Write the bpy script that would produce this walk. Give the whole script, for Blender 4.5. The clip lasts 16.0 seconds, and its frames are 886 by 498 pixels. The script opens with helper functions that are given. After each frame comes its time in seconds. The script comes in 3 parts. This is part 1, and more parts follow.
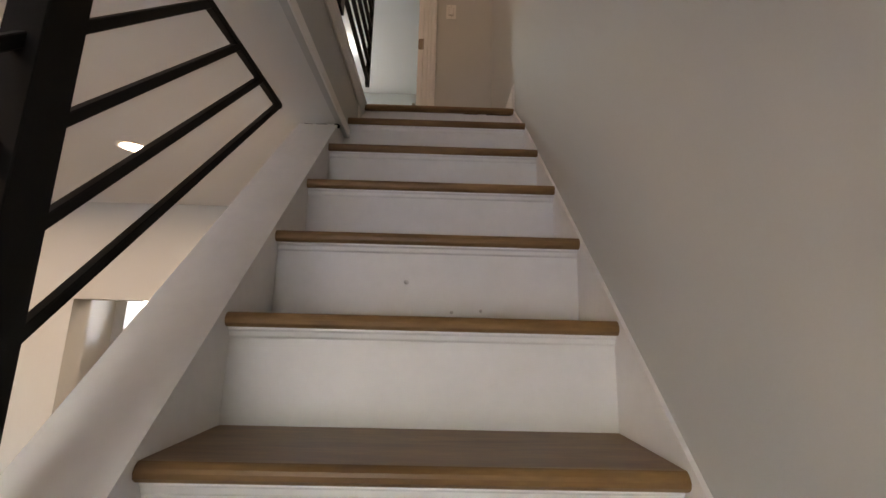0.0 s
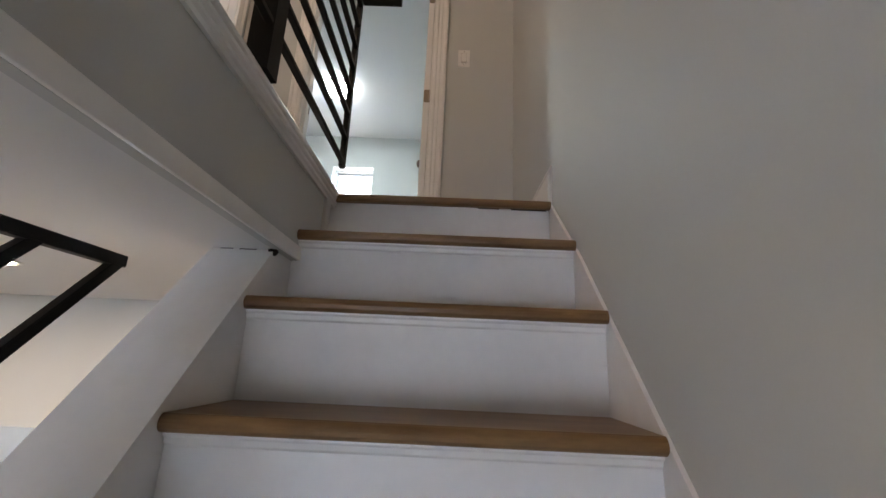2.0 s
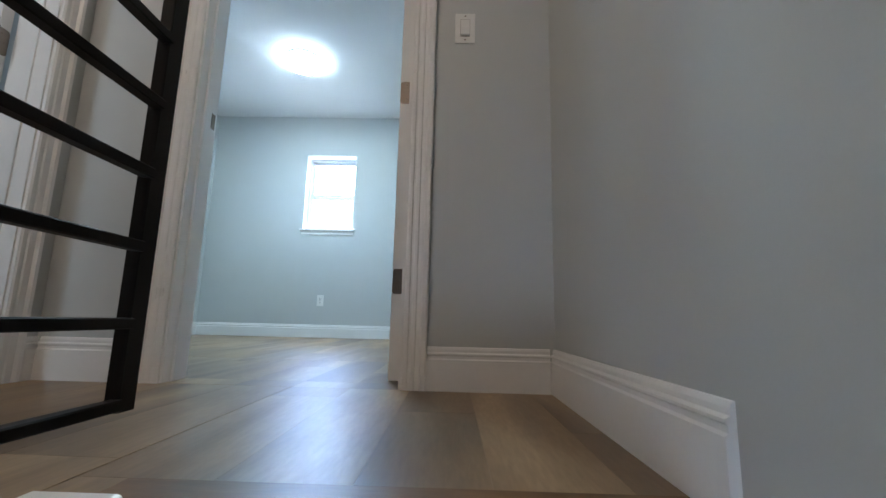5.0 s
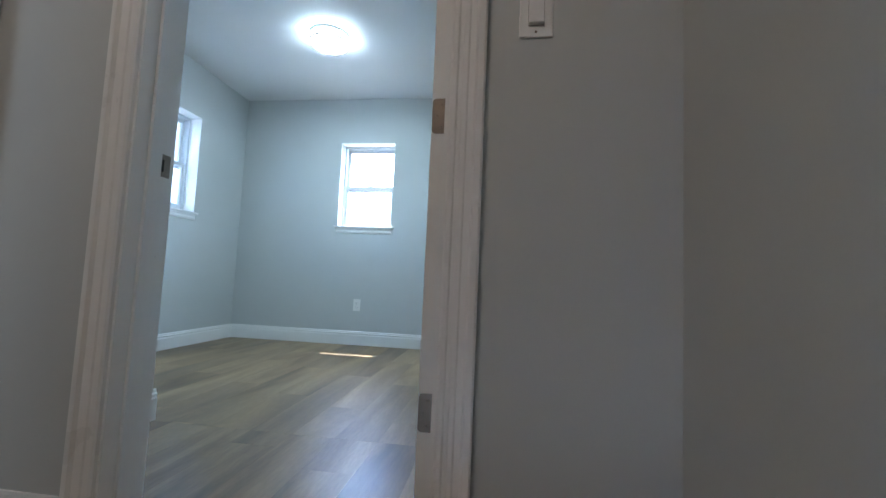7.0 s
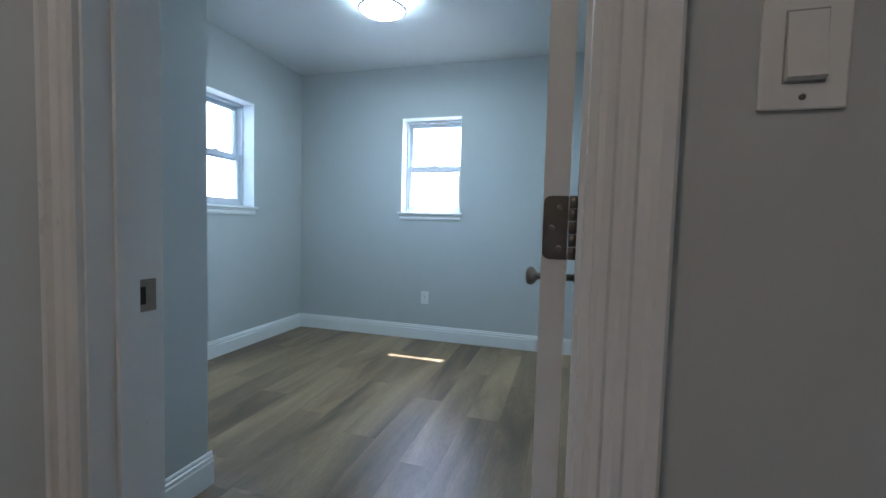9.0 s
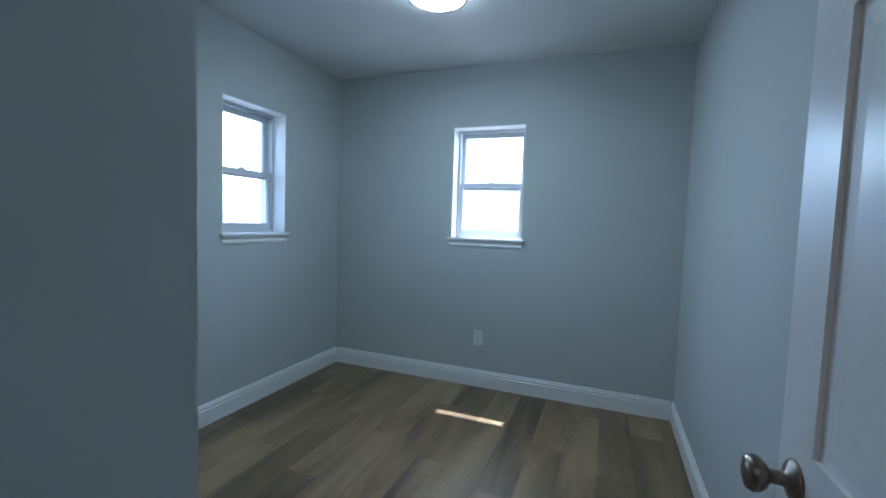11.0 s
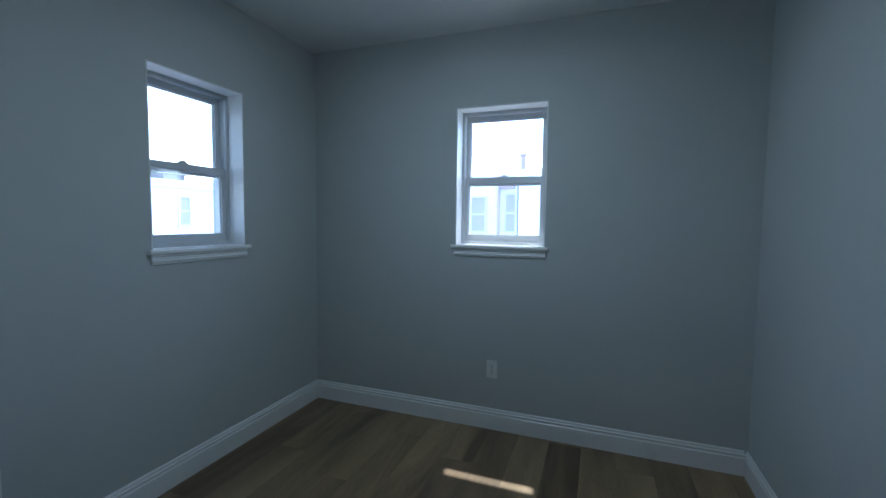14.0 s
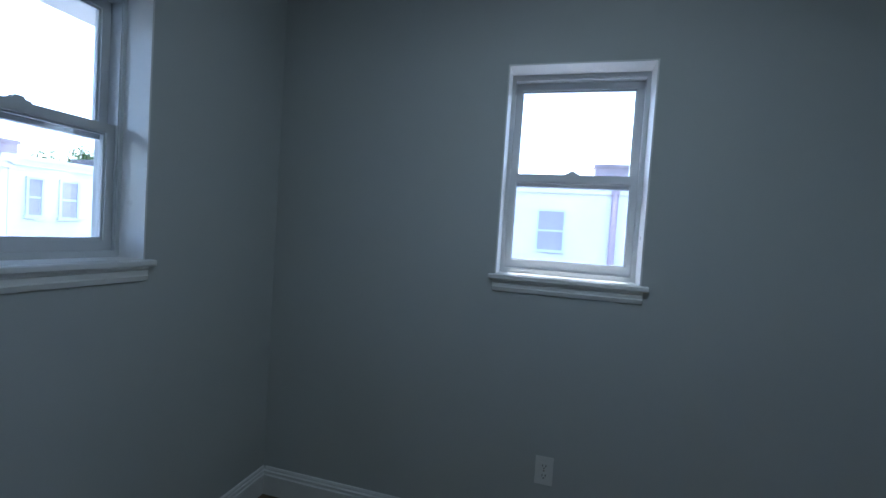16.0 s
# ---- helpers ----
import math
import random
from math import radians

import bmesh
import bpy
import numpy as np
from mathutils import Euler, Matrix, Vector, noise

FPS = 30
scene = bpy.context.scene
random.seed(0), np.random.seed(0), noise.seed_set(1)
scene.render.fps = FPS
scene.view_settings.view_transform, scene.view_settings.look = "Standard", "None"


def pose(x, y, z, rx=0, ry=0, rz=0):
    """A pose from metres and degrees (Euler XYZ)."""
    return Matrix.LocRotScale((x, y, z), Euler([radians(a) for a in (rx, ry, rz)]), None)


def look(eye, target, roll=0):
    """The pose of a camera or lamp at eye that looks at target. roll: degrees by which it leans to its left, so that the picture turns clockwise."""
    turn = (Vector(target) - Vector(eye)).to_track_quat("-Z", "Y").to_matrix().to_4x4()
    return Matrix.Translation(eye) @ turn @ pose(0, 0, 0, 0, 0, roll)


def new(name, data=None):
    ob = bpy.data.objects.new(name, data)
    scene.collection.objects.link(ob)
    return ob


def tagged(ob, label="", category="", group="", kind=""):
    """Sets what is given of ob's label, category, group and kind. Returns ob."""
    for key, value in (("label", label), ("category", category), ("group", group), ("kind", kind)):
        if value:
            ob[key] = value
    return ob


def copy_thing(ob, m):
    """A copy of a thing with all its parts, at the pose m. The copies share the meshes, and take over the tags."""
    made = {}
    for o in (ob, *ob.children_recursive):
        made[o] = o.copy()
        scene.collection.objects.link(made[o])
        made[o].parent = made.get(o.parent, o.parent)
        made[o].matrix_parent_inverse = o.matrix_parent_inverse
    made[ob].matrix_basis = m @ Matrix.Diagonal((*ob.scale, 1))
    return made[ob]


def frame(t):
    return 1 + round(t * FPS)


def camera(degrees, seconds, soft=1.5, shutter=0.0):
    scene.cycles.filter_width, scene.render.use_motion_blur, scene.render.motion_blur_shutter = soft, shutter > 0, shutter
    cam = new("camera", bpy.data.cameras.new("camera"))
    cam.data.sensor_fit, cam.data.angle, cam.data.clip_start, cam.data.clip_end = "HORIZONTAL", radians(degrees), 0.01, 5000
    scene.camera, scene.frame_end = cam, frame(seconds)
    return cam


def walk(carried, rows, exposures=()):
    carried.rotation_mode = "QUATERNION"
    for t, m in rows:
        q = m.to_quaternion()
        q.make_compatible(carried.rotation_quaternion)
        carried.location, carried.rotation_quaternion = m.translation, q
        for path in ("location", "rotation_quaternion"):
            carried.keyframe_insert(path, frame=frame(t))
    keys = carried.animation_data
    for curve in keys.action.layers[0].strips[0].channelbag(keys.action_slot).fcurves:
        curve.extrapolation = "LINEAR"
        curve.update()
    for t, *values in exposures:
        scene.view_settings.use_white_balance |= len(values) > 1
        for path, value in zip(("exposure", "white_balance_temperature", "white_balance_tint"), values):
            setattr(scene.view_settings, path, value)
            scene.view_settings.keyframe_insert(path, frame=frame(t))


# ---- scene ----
# Upper floor is z = 0, the flight climbs along +y, the lower floor lies at z = LOW.
cam = camera(92.4, 16.0)
PATH = [
    (0, (0.09, 0.055, -1.046), (0.121, 2.018, -0.663), 1.4),
    (0.5, (0.103, 0.203, -0.902), (0.089, 2.151, -0.45), 2.7),
    (1, (0.089, 0.329, -0.789), (0.041, 2.271, -0.313), 3.1),
    (1.5, (0.098, 0.46, -0.634), (0.092, 2.407, -0.179), 0.1),
    (2, (0.115, 0.594, -0.523), (0.081, 2.526, -0.007), 2.6),
    (2.5, (0.106, 0.73, -0.4), (-0.003, 2.677, 0.041), 1.4),
    (3, (0.103, 0.866, -0.242), (0.01, 2.821, 0.168), 1.1),
    (3.5, (0.122, 0.994, -0.145), (0.023, 2.928, 0.353), 2.0),
    (4, (0.12, 1.141, -0.015), (-0.009, 3.089, 0.42), 1.3),
    (4.5, (0.1, 1.273, 0.107), (0.022, 3.231, 0.506), 1.1),
    (5, (0.123, 1.395, 0.214), (0.076, 3.367, 0.543), 1.4),
    (7.5, (0.058, 1.983, 0.777), (-0.261, 3.957, 0.802), 2.3),
    (8, (0.006, 2.079, 0.893), (-0.35, 4.044, 0.785), 1.8),
    (8.5, (-0.029, 2.14, 0.944), (-0.454, 4.091, 0.829), 1.9),
    (9, (-0.053, 2.263, 1.054), (-0.611, 4.18, 0.939), 1.6),
    (9.5, (-0.106, 2.344, 1.127), (-0.745, 4.235, 1.005), 1.5),
    (10, (-0.178, 2.488, 1.183), (-0.838, 4.373, 1.072), 3.0),
    (10.2, (-0.221, 2.536, 1.22), (-0.92, 4.404, 1.072), 3.0),
    (12.5, (-0.545, 3.222, 1.296), (-1.241, 5.095, 1.211), 0.6),
    (13, (-0.586, 3.301, 1.301), (-1.274, 5.175, 1.187), 0.2),
    (13.5, (-0.646, 3.312, 1.317), (-1.336, 5.184, 1.189), 1.5),
    (14, (-0.669, 3.356, 1.309), (-1.36, 5.228, 1.175), 0.7),
    (14.5, (-0.724, 3.515, 1.266), (-1.463, 5.367, 1.114), 1.6),
    (15, (-0.867, 3.741, 1.272), (-1.614, 5.593, 1.158), 1.8),
    (15.5, (-1.059, 3.956, 1.274), (-1.773, 5.823, 1.218), 3.3),
    (16, (-1.286, 4.17, 1.306), (-1.807, 6.1, 1.234), 3.8),
]

EXPOSURES = [
    (0.0, 5.55, 8200, 20), (1.5, 5.95, 7200, 15), (2.5, 5.85, 6550, 11), (3.5, 6.0, 5950, 6), (4.2, 6.1, 5750, 5), (5.0, 5.9, 5550, 5), (7.5, 5.4, 5450, 6), (9.0, 5.1, 5350, 6),
    (10.0, 4.8, 5250, 6), (12.5, 3.95, 5350, 6), (14.5, 3.45, 5350, 6), (16.0, 3.2, 5500, 9),
]
walk(cam, [(t, look(eye, target, roll)) for t, eye, target, roll in PATH], EXPOSURES)

# ---- world and light ----
SUN_TO = Vector((-0.126, 1.0, 2.5)).normalized()
world = bpy.data.worlds.new("sky")
scene.world = world
world.use_nodes = True
wn = world.node_tree.nodes
sky = wn.new("ShaderNodeTexSky")
sky.sky_type = "NISHITA"
sky.sun_disc = False
sky.sun_elevation = math.asin(SUN_TO.z)
sky.sun_rotation = math.atan2(SUN_TO.x, SUN_TO.y)
sky.dust_density = 2.0
wn["Background"].inputs["Strength"].default_value = 0.15
world.node_tree.links.new(sky.outputs[0], wn["Background"].inputs["Color"])


def lamp(name, kind, energy, colour, matrix, size=0.1, size_y=None):
    data = bpy.data.lights.new(name, kind)
    data.energy, data.color = energy, colour
    if kind == "AREA":
        data.size = size
        if size_y:
            data.shape, data.size_y = "RECTANGLE", size_y
        else:
            data.shape = "DISK"
    ob = new(name, data)
    ob.matrix_world = matrix
    return ob


sun = lamp("sun", "SUN", 0.65, (1.0, 0.95, 0.86), look(SUN_TO * 30, (0, 0, 0)))
sun.data.angle = radians(0.9)
# Only the first is in view; the other five are added as unseen fill.
DOWN = [(-1.245, 1.82), (-2.5, 1.82), (-2.5, 0.55), (-2.5, -0.7), (-3.4, 0.55), (-1.2, 3.3)]
LOW, LOWCEIL = -2.849, -0.285
for dx, dy in DOWN:
    lamp("downlight_glow", "AREA", 0.21, (1.0, 0.81, 0.64), look((dx, dy, LOWCEIL - 0.012), (dx, dy, -3)), 0.10)
BED_LAMP = (-1.235, 4.80)
lamp("ceiling_lamp_glow", "AREA", 0.34, (0.80, 0.96, 1.0), look((*BED_LAMP, 2.36), (*BED_LAMP, 0)), 0.24)
HALL_LAMP = (-0.74, 1.25)
# daylight in the window of the side room; below, an added unseen fill in the front wall
lamp("side_window_daylight", "AREA", 0.2, (0.86, 0.94, 1.0), look((-2.0, 0.39, 1.4), (-2.0, 3, 1.3)), 0.7, 1.2)
lamp("front_window_daylight", "AREA", 0.006, (0.92, 0.96, 1.0), look((-1.0, -3.02, -1.5), (-1.0, 0, -1.2)), 1.4, 1.4)


# ---- materials ----
def material(name, base, rough=0.5, metal=0.0, spread=0.06, scale=3.0, fine=60.0, bump=0.05, depth=0.002, stretch=(1, 1, 1), per_piece=0.0, spec=0.5):
    """Paint or raw surface with mottling at two scales and a fine relief."""
    m = bpy.data.materials.new(name)
    m.use_nodes = True
    nt = m.node_tree
    n, k = nt.nodes, nt.links
    b = n["Principled BSDF"]
    b.inputs["Roughness"].default_value, b.inputs["Metallic"].default_value = rough, metal
    b.inputs["Specular IOR Level"].default_value = spec
    co = n.new("ShaderNodeTexCoord")
    mp = n.new("ShaderNodeMapping")
    mp.inputs["Scale"].default_value = stretch
    k.new(co.outputs["Object"], mp.inputs["Vector"])
    big, small = n.new("ShaderNodeTexNoise"), n.new("ShaderNodeTexNoise")
    big.inputs["Scale"].default_value, small.inputs["Scale"].default_value = scale, fine
    big.inputs["Detail"].default_value, small.inputs["Detail"].default_value = 4, 3
    for t in (big, small):
        k.new(mp.outputs[0], t.inputs["Vector"])
    add = n.new("ShaderNodeMath")
    add.operation = "MULTIPLY_ADD"
    k.new(small.outputs[0], add.inputs[0])
    add.inputs[1].default_value = 0.4
    k.new(big.outputs[0], add.inputs[2])
    ramp = n.new("ShaderNodeMapRange")
    ramp.inputs[1].default_value, ramp.inputs[2].default_value = 0.4, 1.0
    ramp.inputs[3].default_value, ramp.inputs[4].default_value = 1 - spread, 1 + spread
    k.new(add.outputs[0], ramp.inputs[0])
    last = ramp.outputs[0]
    if per_piece:
        info = n.new("ShaderNodeObjectInfo")
        r2 = n.new("ShaderNodeMapRange")
        r2.inputs[3].default_value, r2.inputs[4].default_value = 1 - per_piece, 1 + per_piece
        k.new(info.outputs["Random"], r2.inputs[0])
        mul = n.new("ShaderNodeMath")
        mul.operation = "MULTIPLY"
        k.new(last, mul.inputs[0])
        k.new(r2.outputs[0], mul.inputs[1])
        last = mul.outputs[0]
    mix = n.new("ShaderNodeMix")
    mix.data_type, mix.blend_type = "RGBA", "MULTIPLY"
    mix.inputs["Factor"].default_value = 1.0
    mix.inputs["A"].default_value = (*base, 1)
    k.new(last, mix.inputs["B"])
    k.new(mix.outputs["Result"], b.inputs["Base Color"])
    rr = n.new("ShaderNodeMapRange")
    rr.inputs[3].default_value, rr.inputs[4].default_value = max(rough - 0.08, 0.02), min(rough + 0.1, 1)
    k.new(big.outputs[0], rr.inputs[0])
    k.new(rr.outputs[0], b.inputs["Roughness"])
    bp = n.new("ShaderNodeBump")
    bp.inputs["Strength"].default_value, bp.inputs["Distance"].default_value = bump, depth
    k.new(small.outputs[0], bp.inputs["Height"])
    k.new(bp.outputs[0], b.inputs["Normal"])
    return m


def wood(name, light, dark, rough, along=1, grain=9.0, per_piece=0.22, spec=0.5, turn=True):
    """Timber: long streaks, fine pores, and a tone and cut of its own for each board."""
    m = bpy.data.materials.new(name)
    m.use_nodes = True
    nt = m.node_tree
    n, k = nt.nodes, nt.links
    b = n["Principled BSDF"]
    b.inputs["Specular IOR Level"].default_value = spec
    co, info = n.new("ShaderNodeTexCoord"), n.new("ShaderNodeObjectInfo")
    off = n.new("ShaderNodeVectorMath")
    off.operation = "SCALE"
    off.inputs[0].default_value = (37.0, 53.0, 11.0)
    k.new(info.outputs["Random"], off.inputs["Scale"])
    plus = n.new("ShaderNodeVectorMath")
    k.new(co.outputs["Object"], plus.inputs[0])
    k.new(off.outputs[0], plus.inputs[1])
    mp = n.new("ShaderNodeMapping")
    sc = [1.0, 1.0, 1.0]
    sc[along] = 0.16
    mp.inputs["Scale"].default_value = sc
    k.new(plus.outputs[0], mp.inputs["Vector"])
    streak, pore, cloud = (n.new("ShaderNodeTexNoise") for _ in range(3))
    for t, s, d, r in ((streak, grain, 5, 1.1), (pore, 120.0, 3, 0), (cloud, 2.6, 3, 0.6)):
        t.inputs["Scale"].default_value, t.inputs["Detail"].default_value, t.inputs["Distortion"].default_value = s, d, r
        k.new(mp.outputs[0], t.inputs["Vector"])
    cr = n.new("ShaderNodeValToRGB")
    cr.color_ramp.elements[0].position, cr.color_ramp.elements[1].position = 0.38, 0.63
    cr.color_ramp.elements[0].color, cr.color_ramp.elements[1].color = (*dark, 1), (*light, 1)
    blend = n.new("ShaderNodeMath")
    blend.operation = "MULTIPLY_ADD"
    k.new(cloud.outputs[0], blend.inputs[0])
    blend.inputs[1].default_value = 0.45
    half = n.new("ShaderNodeMath")
    half.operation = "MULTIPLY"
    half.inputs[1].default_value = 0.55
    k.new(streak.outputs[0], half.inputs[0])
    k.new(half.outputs[0], blend.inputs[2])
    k.new(blend.outputs[0], cr.inputs[0])
    tone = n.new("ShaderNodeMapRange")
    tone.inputs[3].default_value, tone.inputs[4].default_value = 1 - per_piece, 1 + per_piece
    k.new(info.outputs["Random"], tone.inputs[0])
    pr = n.new("ShaderNodeMapRange")
    pr.inputs[1].default_value, pr.inputs[2].default_value = 0.3, 0.7
    pr.inputs[3].default_value, pr.inputs[4].default_value = 0.86, 1.08
    k.new(pore.outputs[0], pr.inputs[0])
    mul = n.new("ShaderNodeMath")
    mul.operation = "MULTIPLY"
    k.new(tone.outputs[0], mul.inputs[0])
    k.new(pr.outputs[0], mul.inputs[1])
    mix = n.new("ShaderNodeMix")
    mix.data_type, mix.blend_type = "RGBA", "MULTIPLY"
    mix.inputs["Factor"].default_value = 1.0
    k.new(cr.outputs[0], mix.inputs["A"])
    k.new(mul.outputs[0], mix.inputs["B"])
    k.new(mix.outputs["Result"], b.inputs["Base Color"])
    rr = n.new("ShaderNodeMapRange")
    rr.inputs[3].default_value, rr.inputs[4].default_value = rough - 0.1, rough + 0.12
    k.new(cloud.outputs[0], rr.inputs[0])
    k.new(rr.outputs[0], b.inputs["Roughness"])
    bp = n.new("ShaderNodeBump")
    bp.inputs["Strength"].default_value, bp.inputs["Distance"].default_value = 0.18, 0.001
    k.new(pore.outputs[0], bp.inputs["Height"])
    k.new(bp.outputs[0], b.inputs["Normal"])
    return m


def emitter(name, colour, strength):
    m = bpy.data.materials.new(name)
    m.use_nodes = True
    b = m.node_tree.nodes["Principled BSDF"]
    b.inputs["Base Color"].default_value = (0.8, 0.8, 0.8, 1)
    b.inputs["Emission Color"].default_value = (*colour, 1)
    b.inputs["Emission Strength"].default_value = strength
    return m


WALL = material("wall_paint", (0.51, 0.53, 0.525), 0.62, spread=0.025, scale=1.3, fine=260, bump=0.12, depth=0.0006)
CEIL = material("ceiling_paint", (0.68, 0.69, 0.685), 0.8, spread=0.02, scale=1.0, fine=200, bump=0.1, depth=0.0006)
TRIM = material("trim_gloss_paint", (0.81, 0.81, 0.80), 0.3, spread=0.03, scale=5, fine=90, bump=0.05, depth=0.0005)
STAIR_WHITE = material("stair_white_paint", (0.74, 0.735, 0.73), 0.38, spread=0.06, scale=6, fine=40, bump=0.08, depth=0.0006)
VINYL = material("window_vinyl", (0.62, 0.64, 0.66), 0.35, spread=0.02, scale=5, fine=80, bump=0.02)
BLACK = material("black_powder_coat", (0.005, 0.0048, 0.005), 0.5, spec=0.2, spread=0.2, scale=8, fine=300, bump=0.15, depth=0.0004)
STEEL = material("satin_nickel", (0.26, 0.22, 0.185), 0.34, 1.0, spread=0.15, scale=20, fine=200, bump=0.05)
DARK = material("dark_hole", (0.015, 0.013, 0.012), 0.8)
PLATE = material("plate_plastic", (0.76, 0.76, 0.74), 0.3, spread=0.02, scale=9, fine=90, bump=0.02)
# grey for riser scuffs, and for shade painted round the switch rocker
SCUFF_SHADE = material("scuff_and_shade_grey", (0.40, 0.375, 0.36), 0.7, spread=0.3, scale=60, fine=200)
SMUDGE = material("faint_smudge", (0.56, 0.54, 0.53), 0.6, spread=0.2, scale=60, fine=200)
PLANK = wood("floor_plank", (0.34, 0.24, 0.135), (0.105, 0.067, 0.036), 0.38, along=1, grain=4.2, per_piece=0.11)
OAK = wood("stair_oak", (0.25, 0.14, 0.052), (0.125, 0.063, 0.022), 0.40, along=0, grain=14, per_piece=0.1)
SIDING = material("pale_siding", (0.76, 0.74, 0.75), 0.7, spread=0.06, scale=0.8, fine=20)
STUCCO = material("cream_stucco", (0.78, 0.74, 0.74), 0.85, spread=0.08, scale=0.7, fine=30, bump=0.3, depth=0.01)
BRICK_RED = material("chimney_brick", (0.32, 0.26, 0.27), 0.85, spread=0.2, scale=4, fine=30, bump=0.3, depth=0.01)
PIPE = material("brown_pipe", (0.36, 0.27, 0.29), 0.5, spread=0.1)
ROOF = material("roof_felt", (0.12, 0.12, 0.125), 0.9, spread=0.2, scale=2, fine=30, bump=0.3, depth=0.01)
GROUND = material("yard_ground", (0.16, 0.16, 0.15), 0.95, spread=0.3, scale=0.4, fine=6, bump=0.4, depth=0.02)
FAR_GLASS = material("far_window_glass", (0.42, 0.38, 0.40), 0.7, spec=0.08, spread=0.1)
LEAF = material("leaf", (0.07, 0.12, 0.035), 0.6, spread=0.35, scale=2, fine=9)
BARK = material("bark", (0.13, 0.10, 0.075), 0.9, spread=0.3, scale=9, fine=40, bump=0.6, depth=0.02)
LAMP_GLASS = emitter("lit_lamp_glass", (0.84, 0.96, 1.0), 0.95)
HALL_GLASS = emitter("lit_warm_lamp_glass", (1.0, 0.72, 0.52), 1.15)
DOWN_GLASS = emitter("lit_downlight_lens", (1.0, 0.84, 0.66), 0.4)
GLASS = bpy.data.materials.new("window_glass")
GLASS.use_nodes = True
gb = GLASS.node_tree.nodes["Principled BSDF"]
gb.inputs["Transmission Weight"].default_value, gb.inputs["Roughness"].default_value, gb.inputs["IOR"].default_value = 1.0, 0.0, 1.45


# ---- mesh helpers ----
def finish(name, bm, mat, parent=None, smooth=False, bevel=0.0):
    if bevel:
        bmesh.ops.bevel(bm, geom=bm.edges[:], offset=bevel, segments=2, affect="EDGES", profile=0.6)
    bmesh.ops.recalc_face_normals(bm, faces=bm.faces[:])
    me = bpy.data.meshes.new(name)
    bm.to_mesh(me)
    bm.free()
    me.materials.append(mat)
    if smooth:
        for p in me.polygons:
            p.use_smooth = True
    ob = new(name, me)
    ob.parent = parent
    return ob


def add_box(bm, a, b):
    (x0, y0, z0), (x1, y1, z1) = a, b
    v = [bm.verts.new(p) for p in ((x0, y0, z0), (x1, y0, z0), (x1, y1, z0), (x0, y1, z0), (x0, y0, z1), (x1, y0, z1), (x1, y1, z1), (x0, y1, z1))]
    for f in ((3, 2, 1, 0), (4, 5, 6, 7), (0, 1, 5, 4), (1, 2, 6, 5), (2, 3, 7, 6), (3, 0, 4, 7)):
        bm.faces.new([v[i] for i in f])


def box(name, a, b, mat, parent=None, bevel=0.0):
    bm = bmesh.new()
    add_box(bm, a, b)
    return finish(name, bm, mat, parent, bevel=bevel)


def boxes(name, pairs, mat, parent=None, bevel=0.0):
    bm = bmesh.new()
    for a, b in pairs:
        add_box(bm, a, b)
    return finish(name, bm, mat, parent, bevel=bevel)


def prism(name, profile, start, end, u, v, mat, parent=None, smooth=False):
    """A profile of (u, v) points swept straight from start to end."""
    bm = bmesh.new()
    add_prism(bm, profile, start, end, u, v)
    return finish(name, bm, mat, parent, smooth)


def add_prism(bm, profile, start, end, u, v):
    u, v = Vector(u), Vector(v)
    rings = [[bm.verts.new(Vector(p) + u * a + v * b) for a, b in profile] for p in (start, end)]
    n = len(profile)
    for i in range(n):
        bm.faces.new((rings[0][i], rings[0][(i + 1) % n], rings[1][(i + 1) % n], rings[1][i]))
    bm.faces.new(rings[0][::-1])
    bm.faces.new(rings[1])


def lathe(name, profile, centre, axis, mat, parent=None, n=32):
    """A profile of (radius, height) turned round an axis."""
    bm = bmesh.new()
    q = Vector((0, 0, 1)).rotation_difference(Vector(axis))
    rings = []
    for r, h in profile:
        rings.append([bm.verts.new(Vector(centre) + q @ Vector((r * math.cos(2 * math.pi * i / n), r * math.sin(2 * math.pi * i / n), h))) for i in range(n)])
    for a, b in zip(rings, rings[1:]):
        for i in range(n):
            bm.faces.new((a[i], a[(i + 1) % n], b[(i + 1) % n], b[i]))
    bm.faces.new(rings[0][::-1])
    bm.faces.new(rings[-1])
    return finish(name, bm, mat, parent, smooth=True)


def empty(name, at=(0, 0, 0)):
    ob = new(name)
    ob.location = at
    return ob


def wall(name, axis, face, thick, a0, a1, z0, z1, holes=(), mat=None, label="painted plaster wall in pale grey"):
    """A wall whose room face lies at axis = face and that runs from a0 to a1; holes are (a, b, z, z)."""
    cuts = sorted({a0, a1, *[h[0] for h in holes], *[h[1] for h in holes]})
    parts = []
    for s, e in zip(cuts, cuts[1:]):
        inside = [h for h in holes if h[0] <= s and h[1] >= e]
        spans = [(z0, inside[0][2]), (inside[0][3], z1)] if inside else [(z0, z1)]
        for lo, hi in spans:
            if hi - lo > 1e-4:
                f0, f1 = sorted((face, face + thick))
                parts.append((((f0, s, lo), (f1, e, hi)) if axis == "x" else ((s, f0, lo), (e, f1, hi))))
    return tagged(boxes(name, parts, mat or WALL), label, "wall", kind="structure")


